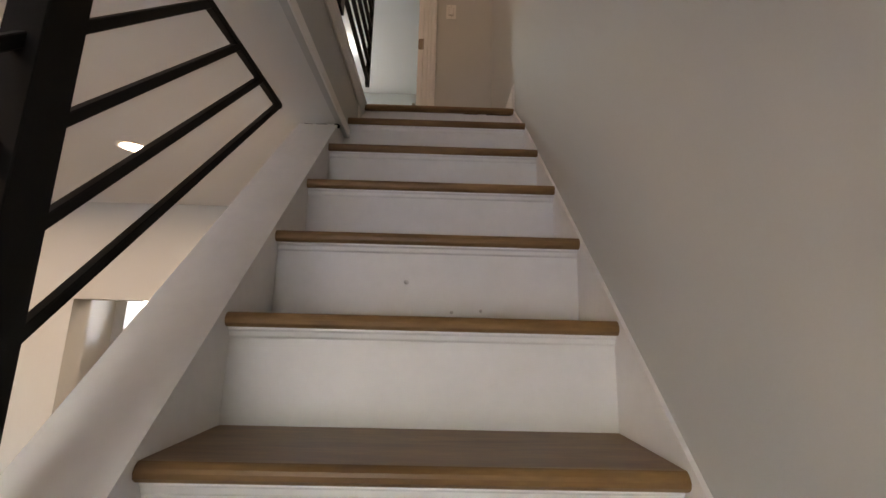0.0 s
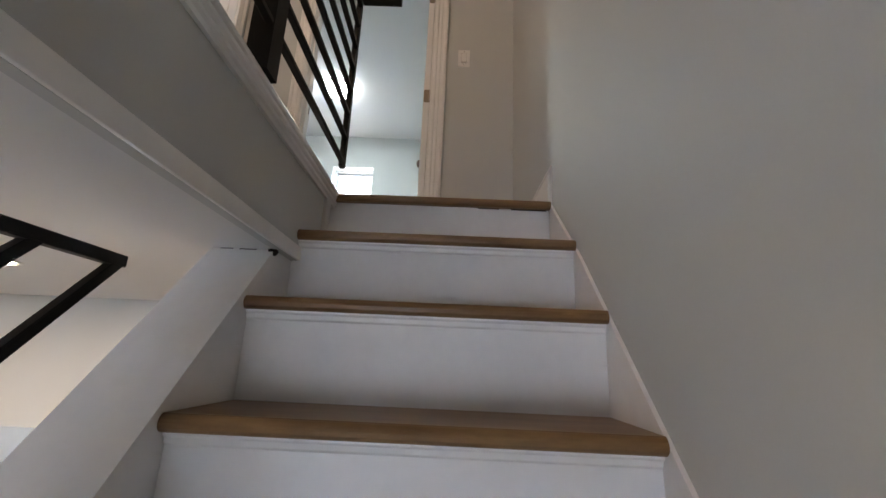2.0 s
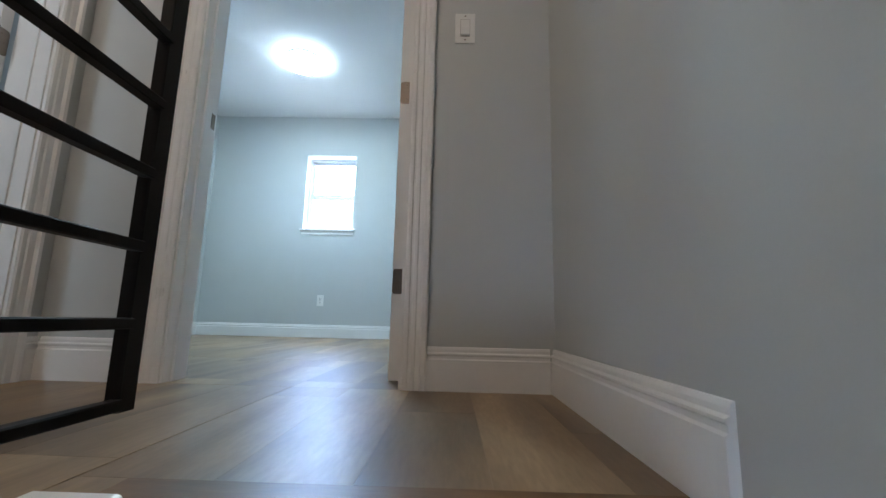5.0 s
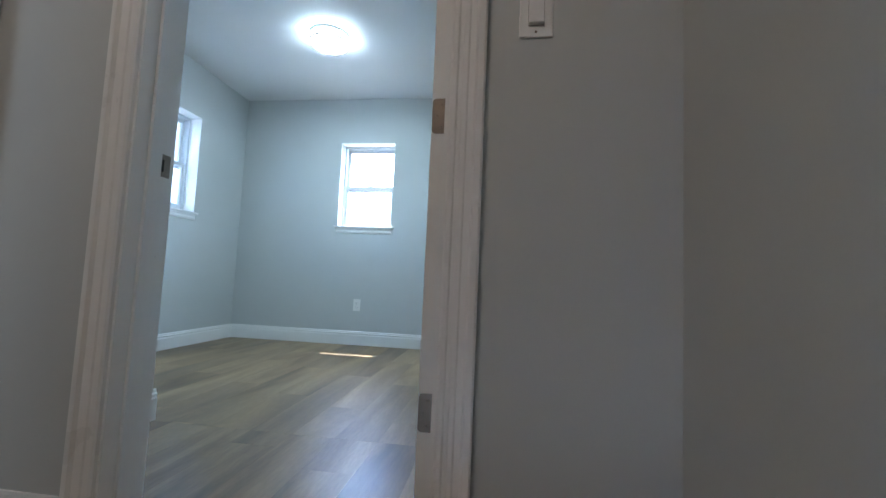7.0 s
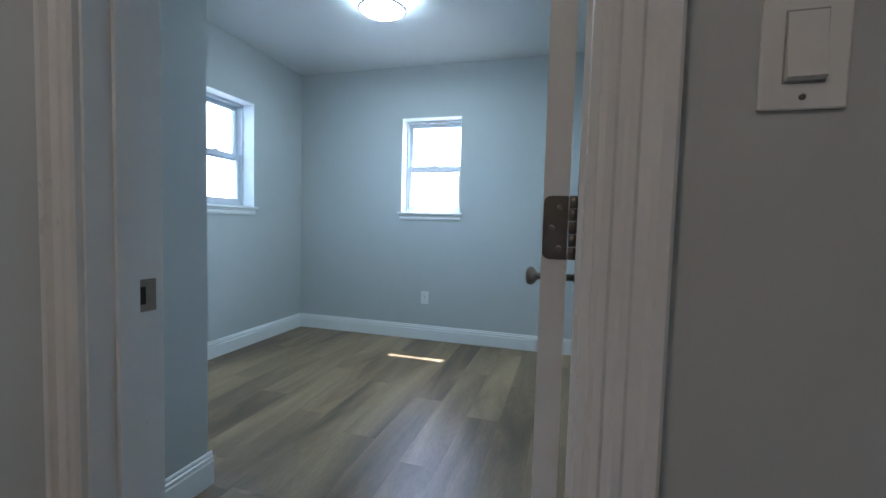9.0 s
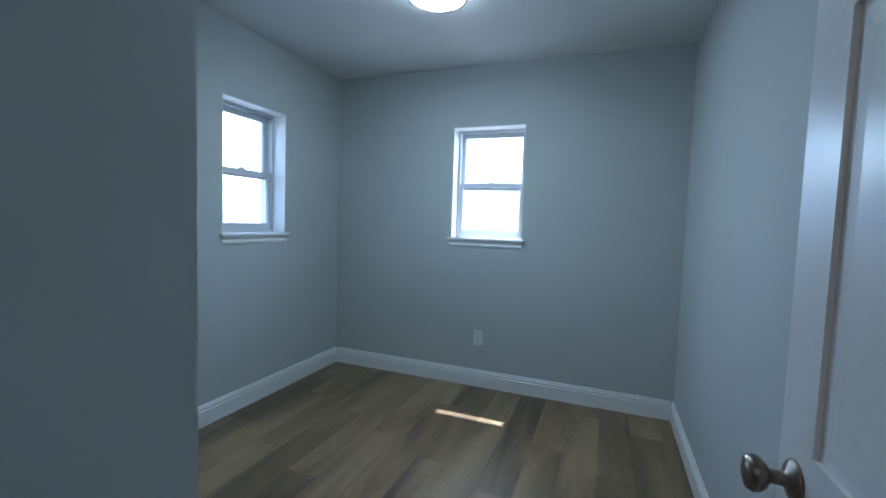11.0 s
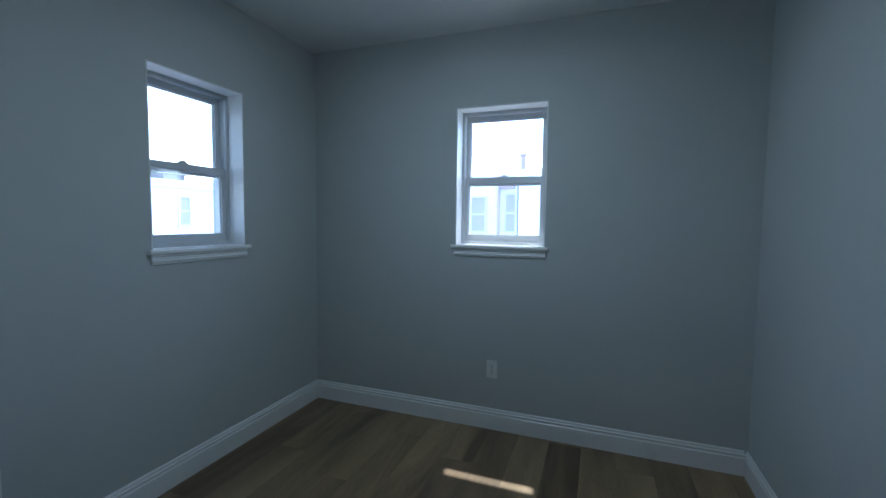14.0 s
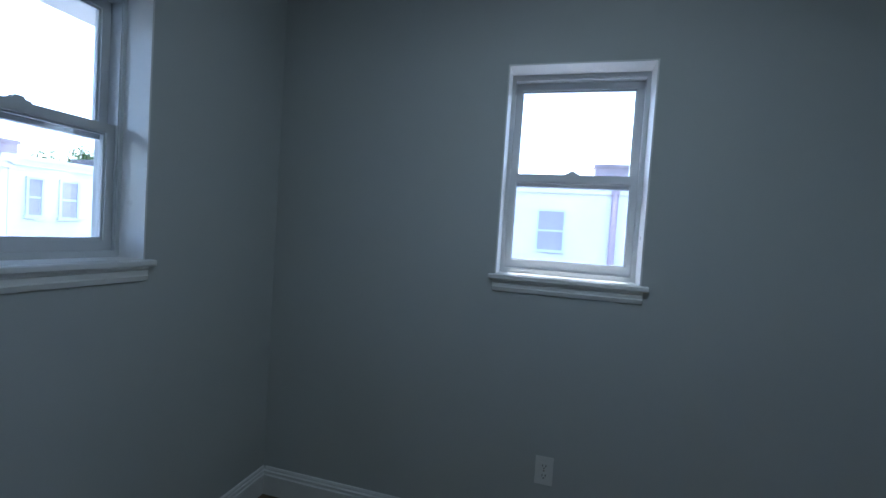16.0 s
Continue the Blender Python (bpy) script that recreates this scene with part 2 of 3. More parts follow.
# ---- structure: walls, slabs, ceilings ----
TOP = 2.46
RWALL = 0.443
wall("wall_stair_side", "x", RWALL, 0.12, -3.05, 2.745, LOW, TOP, label="tall pale grey plaster wall beside the stairs")
wall("wall_hall_end", "y", 2.745, 0.12, -1.31, 0.563, 0.0, TOP, [(-0.792, -0.016, 0.0, 2.05)], label="pale grey hall wall with bedroom doorway")
wall("wall_hall_left", "x", -1.19, -0.12, -3.05, 2.745, 0.0, TOP, [(1.865, 2.635, 0.0, 2.05)], label="pale grey hall wall with side doorway")
# The opening is made up, sized to the added front lamp.
wall("wall_hall_back", "y", -3.05, -0.12, -4.2, 0.563, LOW, TOP, [(-1.7, -0.3, -2.2, -0.8)], label="unseen front wall with an opening for the added fill")
wall("wall_bedroom_right", "x", 0.09, 0.12, 2.865, 6.15, 0.0, TOP, label="pale blue grey bedroom wall")
wall("wall_bedroom_back", "y", 5.91, 0.24, -2.825, 0.09, LOWCEIL, TOP, [(-1.53, -0.973, 1.157, 2.005)], label="pale grey bedroom wall with small window")
wall("wall_bedroom_left", "x", -2.583, -0.24, 3.57, 5.91, LOWCEIL, TOP, [(4.708, 5.253, 1.157, 2.005)], label="pale grey bedroom side wall with small window")
wall("wall_entry_return", "x", -1.375, -0.12, 2.865, 3.45, 0.0, TOP, label="short pale grey wall beside the bedroom entry")
wall("wall_closet_front", "y", 3.57, -0.12, -4.2, -1.375, 0.0, TOP, label="pale grey bedroom partition wall")
wall("wall_side_room_left", "x", -3.95, -0.2, -3.05, 3.45, 0.0, TOP, label="side room wall")
wall("wall_side_room_front", "y", 0.4, -0.12, -3.95, -1.31, 0.0, TOP, [(-2.36, -1.64, 0.79, 2.01)], label="side room wall with window opening")
tagged(box("ceiling", (-4.2, -3.2, TOP), (0.6, 6.2, TOP + 0.12), CEIL), "flat white painted ceiling", "ceiling", kind="structure")
WELL0 = -1.7
tagged(boxes("floor_slab", [((-4.2, -3.05, LOWCEIL + 0.012), (-0.30, 5.91, -0.013)), ((-0.30, 1.93, LOWCEIL + 0.012), (0.443, 5.91, -0.013)), ((-0.30, -3.05, LOWCEIL + 0.012), (0.443, WELL0, -0.013))], CEIL), "floor structure between the storeys", "floor", kind="structure")
tagged(boxes("ceiling_lower", [((-4.2, -3.05, LOWCEIL), (-0.30, 5.91, LOWCEIL + 0.012)), ((-0.30, 1.93, LOWCEIL), (0.443, 5.91, LOWCEIL + 0.012)), ((-0.30, -3.05, LOWCEIL), (0.443, WELL0, LOWCEIL + 0.012))], CEIL), "flat white lower ceiling with recessed lights", "ceiling", kind="structure")
tagged(box("floor_lower", (-4.2, -3.05, LOW - 0.1), (0.563, 5.91, LOW), PLANK), "wooden floor of the lower storey", "floor", kind="structure")
# lower storey: a wall with a wide opening, and a back room with a window
wall("wall_lower_middle", "y", 2.71, 0.14, -4.2, 0.443, LOW, LOWCEIL, [(-2.12, -0.6, LOW, -0.90)], label="white wall with a wide opening below a header")
wall("wall_lower_left", "x", -4.0, -0.2, -3.05, 2.71, LOW, LOWCEIL, label="pale lower storey wall")
wall("wall_lower_back_left", "x", -2.62, -0.2, 2.85, 3.95, LOW, LOWCEIL, label="pale lower back room wall")
# Unseen; added to keep skylight out of the back room.
wall("wall_lower_back_right", "x", 0.443, 0.12, 2.745, 3.95, LOW, LOWCEIL, label="pale lower back room wall")
wall("wall_lower_back", "y", 3.75, 0.2, -2.62, 0.443, LOW, LOWCEIL, [(-2.53, -2.30, -1.15, -0.7)], label="pale lower back wall with window")


# ---- trim ----
BASE = [(0, 0), (0.014, 0), (0.014, 0.093), (0.010, 0.097), (0.010, 0.105), (0.013, 0.108), (0.013, 0.112), (0.007, 0.116), (0.007, 0.124), (0.004, 0.131), (0, 0.132)]
CASE = [(0, 0), (0, 0.013), (0.006, 0.017), (0.014, 0.017), (0.018, 0.013), (0.024, 0.013), (0.028, 0.016), (0.036, 0.016), (0.040, 0.012), (0.052, 0.012), (0.058, 0.020), (0.070, 0.020), (0.074, 0.016), (0.074, 0)]


def baseboard(name, start, end, out):
    tagged(prism(name, BASE, (*start, 0.0), (*end, 0.0), (*out, 0), (0, 0, 1), TRIM), "white moulded baseboard along the wall", "baseboard", kind="structure")


baseboard("baseboard_hall_right", (RWALL, 1.90), (RWALL, 2.745), (-1, 0))
baseboard("baseboard_hall_end_right", (0.049, 2.745), (RWALL - 0.016, 2.745), (0, -1))
baseboard("baseboard_hall_end_left", (-1.174, 2.745), (-0.853, 2.745), (0, -1))
baseboard("baseboard_hall_left", (-1.19, 2.70), (-1.19, 2.745), (1, 0))
baseboard("baseboard_hall_left_far", (-1.19, -3.05), (-1.19, 1.80), (1, 0))
baseboard("baseboard_bedroom_back", (-2.569, 5.91), (0.074, 5.91), (0, -1))
baseboard("baseboard_bedroom_left", (-2.583, 3.57), (-2.583, 5.91), (1, 0))
baseboard("baseboard_bedroom_right", (0.09, 2.865), (0.09, 5.91), (-1, 0))
baseboard("baseboard_entry", (-1.375, 2.865), (-1.375, 3.586), (1, 0))
baseboard("baseboard_closet", (-2.569, 3.57), (-1.375, 3.57), (0, 1))


def casing(name, axis, a0, a1, face, out, top):
    """Moulded casing round a doorway on one wall face; axis is the one along the wall."""
    u, o = (Vector((1, 0, 0)), Vector((0, out, 0))) if axis == "x" else (Vector((0, 1, 0)), Vector((out, 0, 0)))
    at = lambda a, z: tuple(u * a + (Vector((0, face, 0)) if axis == "x" else Vector((face, 0, 0))) + Vector((0, 0, z)))
    bm = bmesh.new()
    add_prism(bm, CASE, at(a0, 0), at(a0, top), -u, o)
    add_prism(bm, CASE, at(a1, 0), at(a1, top), u, o)
    add_prism(bm, CASE, at(a0 - 0.074, top), at(a1 + 0.074, top), Vector((0, 0, 1)), o)
    return tagged(finish(name, bm, TRIM), "white fluted door casing", "door trim", kind="structure")


casing("trim_bedroom_door", "x", -0.778, -0.026, 2.745, -1, 2.035)
casing("trim_bedroom_door_inside", "x", -0.778, -0.030, 2.865, 1, 2.035)
casing("trim_side_door", "y", 1.879, 2.621, -1.19, 1, 2.035)


def jamb(name, axis, a0, a1, f0, f1, top, stop0, stop1):
    """Lining boards of a doorway, 20 mm thick, with a stop bead."""
    def b(p, q):
        return ((p[0], p[1], p[2]), (q[0], q[1], q[2])) if axis == "x" else ((p[1], p[0], p[2]), (q[1], q[0], q[2]))
    pairs = [b((a0 - 0.02, f0, 0), (a0, f1, top)), b((a1, f0, 0), (a1 + 0.02, f1, top)), b((a0 - 0.02, f0, top), (a1 + 0.02, f1, top + 0.018)),
             b((a0, stop0, 0), (a0 + 0.008, stop1, top)), b((a1 - 0.006, stop0, 0), (a1, stop1, top)), b((a0 + 0.011, stop0, top - 0.011), (a1 - 0.011, stop1, top))]
    return tagged(boxes(name, pairs, TRIM), "white door jamb with stop bead", "door frame", kind="structure")


jamb("trim_bedroom_jamb", "x", -0.772, -0.036, 2.742, 2.868, 2.03, 2.785, 2.822)
jamb("trim_side_jamb", "y", 1.885, 2.615, -1.313, -1.187, 2.03, -1.27, -1.233)


# ---- doors ----
def six_panel_door(name, width, height, label):
    """Leaf along +x from its hinge edge at the origin, thickness along y; both faces panelled."""
    th, out = 0.035, 0.008
    d = empty(name)
    bm = bmesh.new()
    add_box(bm, (0, out, 0), (width, th - out, height))
    st = 0.105
    mid = width / 2
    rails = [(0, 0.22), (0.80, 0.96), (1.56, 1.66), (height - 0.115, height)]
    for y0, y1 in ((0, out), (th - out, th)):
        for x0, x1 in ((0, st), (width - st, width), (mid - 0.05, mid + 0.05)):
            add_box(bm, (x0, y0, 0), (x1, y1, height))
        for z0, z1 in rails:
            for x0, x1 in ((st, mid - 0.05), (mid + 0.05, width - st)):
                add_box(bm, (x0, y0, z0), (x1, y1, z1))
    finish("leaf", bm, TRIM, d)
    for (z0, z1) in ((0.22, 0.80), (0.96, 1.56), (1.66, height - 0.115)):
        for x0, x1 in ((st, mid - 0.05), (mid + 0.05, width - st)):
            for y0, s in ((out, -1), (th - out, 1)):
                b2 = bmesh.new()
                g, h = 0.012, 0.045
                lo = [b2.verts.new((x, y0, z)) for x, z in ((x0 + g, z0 + g), (x1 - g, z0 + g), (x1 - g, z1 - g), (x0 + g, z1 - g))]
                hi = [b2.verts.new((x, y0 + s * 0.005, z)) for x, z in ((x0 + h, z0 + h), (x1 - h, z0 + h), (x1 - h, z1 - h), (x0 + h, z1 - h))]
                b2.faces.new(hi)
                for i in range(4):
                    b2.faces.new((lo[i], lo[(i + 1) % 4], hi[(i + 1) % 4], hi[i]))
                b2.faces.new(lo[::-1])
                finish("panel", b2, TRIM, d)
    for s, y in ((-1, 0.0), (1, th)):
        lathe("knob", [(0.030, 0), (0.030, 0.004), (0.026, 0.008), (0.011, 0.012), (0.010, 0.032), (0.020, 0.038), (0.026, 0.046), (0.027, 0.054), (0.023, 0.062), (0.010, 0.066)], (width - 0.062, y, 0.905), (0, s, 0), STEEL, d, 24)
    box("latch_plate", (width - 0.0005, 0.007, 0.875), (width + 0.0012, 0.028, 0.935), STEEL, d)
    for z in (0.335, 1.046, 1.79):
        arc = [(0.034 - 0.010 + 0.010 * math.sin(a), 0.034 + 0.010 * math.cos(a)) for a in (0, 0.4, 0.8, 1.2, 1.5708)]
        leaf = [(0.001, 0.044)] + arc + [(y, -h) for y, h in reversed(arc)] + [(0.001, -0.044)]
        hinge = prism("hinge", leaf, (-0.0014, 0, z), (0.0008, 0, z), (0, 1, 0), (0, 0, 1), STEEL, d)
        for k in range(5):
            a = -0.044 + 0.0176 * k
            lathe("knuckle", [(0.004, a + 0.0004), (0.0058, a + 0.001), (0.0058, a + 0.0168), (0.004, a + 0.0174)], (-0.003, -0.006, z), (0, 0, 1), STEEL, hinge, 12)
        for sy, sz in ((0.012, 0.028), (0.022, 0.0), (0.012, -0.028)):
            lathe("screw", [(0.0038, 0), (0.0034, 0.0007), (0.001, 0.0004)], (-0.0014, sy, z + sz), (-1, 0, 0), STEEL, hinge, 10)
    tagged(d, label, "door")
    return d


bed_door = six_panel_door("bedroom_door", 0.706, 2.015, "white six-panel bedroom door standing open with nickel knob")
bed_door.matrix_basis = pose(-0.052, 2.874, 0.008, 0, 0, 91)
side_door = six_panel_door("side_room_door", 0.72, 2.015, "white six-panel side door standing open into the room")
side_door.matrix_basis = pose(-1.326, 2.576, 0.008, 0, 0, 180) @ Matrix.Diagonal((1, -1, 1, 1))

SP0, SP1 = -0.7718, -0.7703
tagged(boxes("strike_plate", [((SP0, 2.814, 0.884), (SP1, 2.857, 0.897)), ((SP0, 2.814, 0.929), (SP1, 2.857, 0.942)), ((SP0, 2.814, 0.897), (SP1, 2.818, 0.929)), ((SP0, 2.838, 0.897), (SP1, 2.857, 0.929))], STEEL), "satin nickel strike plate on the door jamb", "strike plate")
tagged(box("strike_hole", (-0.7722, 2.818, 0.897), (-0.7712, 2.838, 0.929), DARK), "dark latch hole in the strike plate", "latch hole")
for z in (0.335, 1.052, 1.79):
    h = tagged(box("jamb_hinge_leaf", (-0.0375, 2.834, z - 0.045), (-0.0355, 2.866, z + 0.045), STEEL, bevel=0.0006), "satin nickel hinge leaf on the white jamb", "hinge", group="hinges of the bedroom door")

# ---- staircase ----
RISE, RUN = 0.2035, 0.196
NOSE = [(1.885, 0.0)] + [(1.637 - RUN * (i - 1), -RISE * i) for i in range(1, 14)]
X0, X1 = -0.295, 0.435
stair = tagged(empty("staircase", (0, NOSE[-1][0], LOW)), "straight staircase with oak treads and white painted risers", "staircase")


def part(ob):
    ob.parent = stair
    ob.matrix_parent_inverse = Matrix.Translation((0, NOSE[-1][0], LOW)).inverted()
    return ob


ROUND = [(0, -0.001), (-0.004, -0.0035), (-0.008, -0.0095), (-0.0095, -0.0155), (-0.008, -0.0235), (-0.004, -0.0285), (0, -0.031)]
for i, (ny, nz) in enumerate(NOSE):
    back = NOSE[i - 1][0] + 0.028 if i else 2.0
    if i == 0:
        back = 1.985
    th = 0.86 if i == 0 else 0.9
    prof = [(y + 0.0095, z * th) for y, z in ROUND] + [(back - ny, -0.031 * th), (back - ny, 0)]
    tread = part(prism("tread", prof, (X0 - (0.0 if i else 0.0), ny, nz), (X1, ny, nz), (0, 1, 0), (0, 0, 1), OAK))
    zb = NOSE[i + 1][1] if i + 1 < len(NOSE) else LOW
    part(box("riser", (X0, ny + 0.026, zb), (X1, ny + 0.040, nz - 0.031 * th), STAIR_WHITE))
    cove = [(0, 0), (-0.012, 0), (-0.012, -0.004), (-0.007, -0.008), (-0.005, -0.016), (-0.001, -0.020), (0, -0.020)]
    if i:
        part(prism("cove_moulding", cove, (X0 + 0.001, ny + 0.026, nz - 0.031 * th), (X1 - 0.001, ny + 0.026, nz - 0.031 * th), (0, 1, 0), (0, 0, 1), STAIR_WHITE))
line = lambda y, d: NOSE[1][1] + (y - NOSE[1][0]) * RISE / RUN + d
yb = NOSE[-1][0] - 0.05
part(boxes("gap", [((0.20, 1.9095, -0.0296), (0.27, 1.9112, -0.0268)), ((0.31, 1.9095, -0.0302), (0.425, 1.9112, -0.0268))], DARK))
# board along the wall, following the noses
part(prism("wall_stringer", [(yb, LOW), (1.928, LOW + 1.5), (1.928, -0.002), (1.905, -0.006), (1.62, -0.255), (yb, yb - 1.855)], (X1, 0, 0), (RWALL, 0, 0), (0, 1, 0), (0, 0, 1), STAIR_WHITE))
# closed side of the flight: a sloping curb that dies into the ceiling
ye = 1.548
part(prism("curb", [(yb, LOW), (ye + 0.35, LOW), (ye + 0.35, LOWCEIL - 0.002), (ye, LOWCEIL - 0.002), (yb, line(yb, 0.018))], (-0.44, 0, 0), (X0, 0, 0), (0, 1, 0), (0, 0, 1), STAIR_WHITE))
for k, (sx, sz, ln, tilt) in enumerate(((0.155, -0.155, 0.035, 25), (0.168, -0.150, 0.028, 20), (0.105, -0.172, 0.022, -12), (0.26, -0.165, 0.014, 40))):
    sc = part(box("scuff", (-0.004, -0.0005, -ln / 2), (0.004, 0.0004, ln / 2), SCUFF_SHADE if k < 2 else SMUDGE))
    sc.matrix_basis = pose(sx, NOSE[0][0] + 0.0257, sz, 0, tilt, 0)
for k, (sx, sz, r) in enumerate(((0.02, -0.93, 0.006), (0.13, -1.0, 0.004), (0.2, -0.995, 0.004))):
    part(lathe("smudge", [(r, -0.0004), (r, 0.0004)], (sx, NOSE[4][0] + 0.026, sz), (0, -1, 0), SMUDGE, None, 14))
tagged(lathe("bolt_hole", [(0.004, -0.006), (0.011, -0.002), (0.012, 0.004), (0.006, 0.009)], (X0 - 0.004, 1.553, LOWCEIL - 0.006), (0.5, -0.7, 0.4), DARK, None, 12), "dark knot hole where curb meets ceiling", "hole")
tagged(boxes("caulk_crack", [((-0.42, 1.5465, LOWCEIL - 0.0045), (-0.39, 1.5475, LOWCEIL - 0.002)), ((-0.375, 1.546, LOWCEIL - 0.005), (-0.335, 1.5475, LOWCEIL - 0.002))], DARK), "dark hairline crack in the caulk joint", "crack")

# ---- edge of the upper floor beside the well ----
tagged(box("trim_well_fascia", (-0.30, WELL0, LOWCEIL), (-0.28, 1.86, -0.012), WALL), "painted fascia below the hall floor edge", "fascia", kind="structure")
tagged(boxes("trim_well_fascia_edges", [((-0.28, WELL0, LOWCEIL), (-0.273, 1.82, LOWCEIL + 0.035)), ((-0.28, 1.82, LOWCEIL), (-0.270, 1.862, -0.050))], TRIM, bevel=0.0015), "white flat trim strips on the fascia", "trim", kind="structure")
CAPP = [(0.0, -0.048), (0.008, -0.048), (0.010, -0.040), (0.014, -0.035), (0.014, -0.027), (0.019, -0.021), (0.019, -0.014), (0.024, -0.011), (0.026, -0.005), (0.022, 0.002), (0.016, 0.004), (-0.085, 0.004), (-0.085, -0.011), (0.0, -0.011)]
tagged(prism("trim_well_cap", CAPP, (-0.28, WELL0, 0), (-0.28, 1.925, 0), (1, 0, 0), (0, 0, 1), TRIM), "white moulded cap board along the well edge", "trim", kind="structure")


# ---- railings ----
def bar(name, p, q, w, h, parent):
    """A square bar from p to q in a plane of constant x; w across, h in the plane."""
    p, q = Vector(p), Vector(q)
    d = (q - p).normalized()
    side = Vector((1, 0, 0)) if abs(d.x) < 0.9 else Vector((0, 1, 0))
    up = side.cross(d)
    e = 0.0015
    a, b = w / 2, h / 2
    prof = [(-a + e, -b), (a - e, -b), (a, -b + e), (a, b - e), (a - e, b), (-a + e, b), (-a, b - e), (-a, -b + e)]
    return prism(name, prof, p, q, side, up, BLACK, parent)


RX = -0.271
rail = tagged(empty("landing_railing"), "black square-tube landing railing with horizontal bars", "railing")
BX = -0.257
bar("end_upright", (-0.263, 1.907, 0.100), (-0.263, 1.907, 0.98), 0.018, 0.028, rail)
for i in range(9):
    z = 0.109 + 0.0920 * i
    bar("rail_bar", (BX, WELL0 + 0.2, z), (BX, 1.894, z), 0.016, 0.013, rail)
bar("top_rail", (RX, WELL0 + 0.2, 0.965), (RX, 1.92, 0.965), 0.045, 0.032, rail)
bar("top_return", (RX + 0.02, 1.905, 0.79), (RX + 0.165, 1.905, 0.79), 0.03, 0.024, rail)
bar("top_return", (RX + 0.02, 1.905, 0.86), (RX + 0.165, 1.905, 0.86), 0.03, 0.024, rail)
bar("return_end", (RX + 0.155, 1.905, 0.80), (RX + 0.155, 1.905, 0.85), 0.02, 0.03, rail)
for y in (1.306, 0.10, -1.1):
    bar("post", (RX, y, 0.0032), (RX, y, 1.0), 0.048, 0.050, rail)

SX = -0.393
low = tagged(empty("stair_railing"), "black square-tube stair railing with sloping bars", "railing")
ZT = -0.394
slope = 1.012
bar("top_bar", (SX, -0.3, ZT), (SX, 1.232, ZT), 0.018, 0.018, low)
for i in range(6):
    y1 = 1.226 - 0.133 * i
    bar("rail_bar", (SX, -0.9, ZT - (y1 + 0.9) * slope), (SX, y1, ZT), 0.016, 0.016, low)
for y in (0.522, -0.75):
    bar("post", (SX, y, line(y, 0.02)), (SX, y, ZT if y > 0 else -1.6), 0.05, 0.055, low)


# ---- windows ----
def window(name, width, height, label):
    """Double-hung window in local axes: x across, y outwards, z up from the opening's sill; origin at the lower centre of the room face."""
    w = width / 2
    root = empty(name)
    fr0, fr1 = 0.105, 0.20
    boxes("reveal_lining", [((-w - 0.001, 0.0, 0), (-w + 0.006, fr0, height)), ((w - 0.006, 0.0, 0), (w + 0.001, fr0, height)), ((-w, 0.0, height - 0.006), (w, fr0, height + 0.001))], TRIM, root)
    boxes("frame", [((-w, fr0, 0), (-w + 0.018, fr1, height)), ((w - 0.018, fr0, 0), (w, fr1, height)), ((-w + 0.018, fr0, height - 0.022), (w - 0.018, fr1, height)), ((-w + 0.018, fr0, 0), (w - 0.018, fr1, 0.022)),
                    ((-w + 0.018, fr0 + 0.004, 0.022), (-w + 0.022, fr0 + 0.014, height - 0.022)), ((w - 0.022, fr0 + 0.004, 0.022), (w - 0.018, fr0 + 0.014, height - 0.022)), ((-w + 0.022, fr0 + 0.004, height - 0.027), (w - 0.022, fr0 + 0.014, height - 0.022))], VINYL, root)
    i = w - 0.019
    mid = height * 0.487
    for nm, y0, z0, z1, bot, top in (("lower_sash", fr0 + 0.016, 0.022, mid + 0.016, 0.036, 0.030), ("upper_sash", fr0 + 0.054, mid - 0.034, height - 0.023, 0.036, 0.030)):
        y1 = y0 + 0.032
        s = boxes(nm, [((-i, y0, z0), (-i + 0.027, y1, z1)), ((i - 0.027, y0, z0), (i, y1, z1)), ((-i + 0.027, y0, z0), (i - 0.027, y1, z0 + bot)), ((-i + 0.027, y0, z1 - top), (i - 0.027, y1, z1)),
                       ((-i + 0.027, y0 + 0.009, z0 + bot), (-i + 0.032, y1 - 0.006, z1 - top)), ((i - 0.032, y0 + 0.009, z0 + bot), (i - 0.027, y1 - 0.006, z1 - top)),
                       ((-i + 0.032, y0 + 0.009, z0 + bot), (i - 0.032, y1 - 0.006, z0 + bot + 0.006)), ((-i + 0.032, y0 + 0.009, z1 - top - 0.006), (i - 0.032, y1 - 0.006, z1 - top))], VINYL, root)
        g = box("pane", (-i + 0.029, y0 + 0.014, z0 + bot + 0.002), (i - 0.029, y0 + 0.018, z1 - top - 0.002), GLASS, s)
        g.visible_shadow = False
    zl = mid + 0.016
    prism("sash_lock", [(-0.03, 0), (0.03, 0), (0.028, 0.006), (0.014, 0.009), (0.010, 0.016), (-0.010, 0.016), (-0.014, 0.009), (-0.028, 0.006)], (0, fr0 + 0.022, zl), (0, fr0 + 0.044, zl), (1, 0, 0), (0, 0, 1), VINYL, root)
    st = [(0, 0), (-0.022, 0), (-0.026, -0.004), (-0.026, -0.016), (-0.022, -0.021), (0, -0.020)]
    prism("stool", st, (-w - 0.022, 0, 0), (w + 0.022, 0, 0), (0, 1, 0), (0, 0, 1), TRIM, root)
    box("stool", (-w + 0.0015, 0, -0.012), (w - 0.0015, fr0, 0.002), TRIM, root)
    ap = [(0, -0.020), (-0.013, -0.020), (-0.013, -0.030), (-0.008, -0.034), (-0.008, -0.048), (-0.012, -0.052), (-0.007, -0.067), (0, -0.069)]
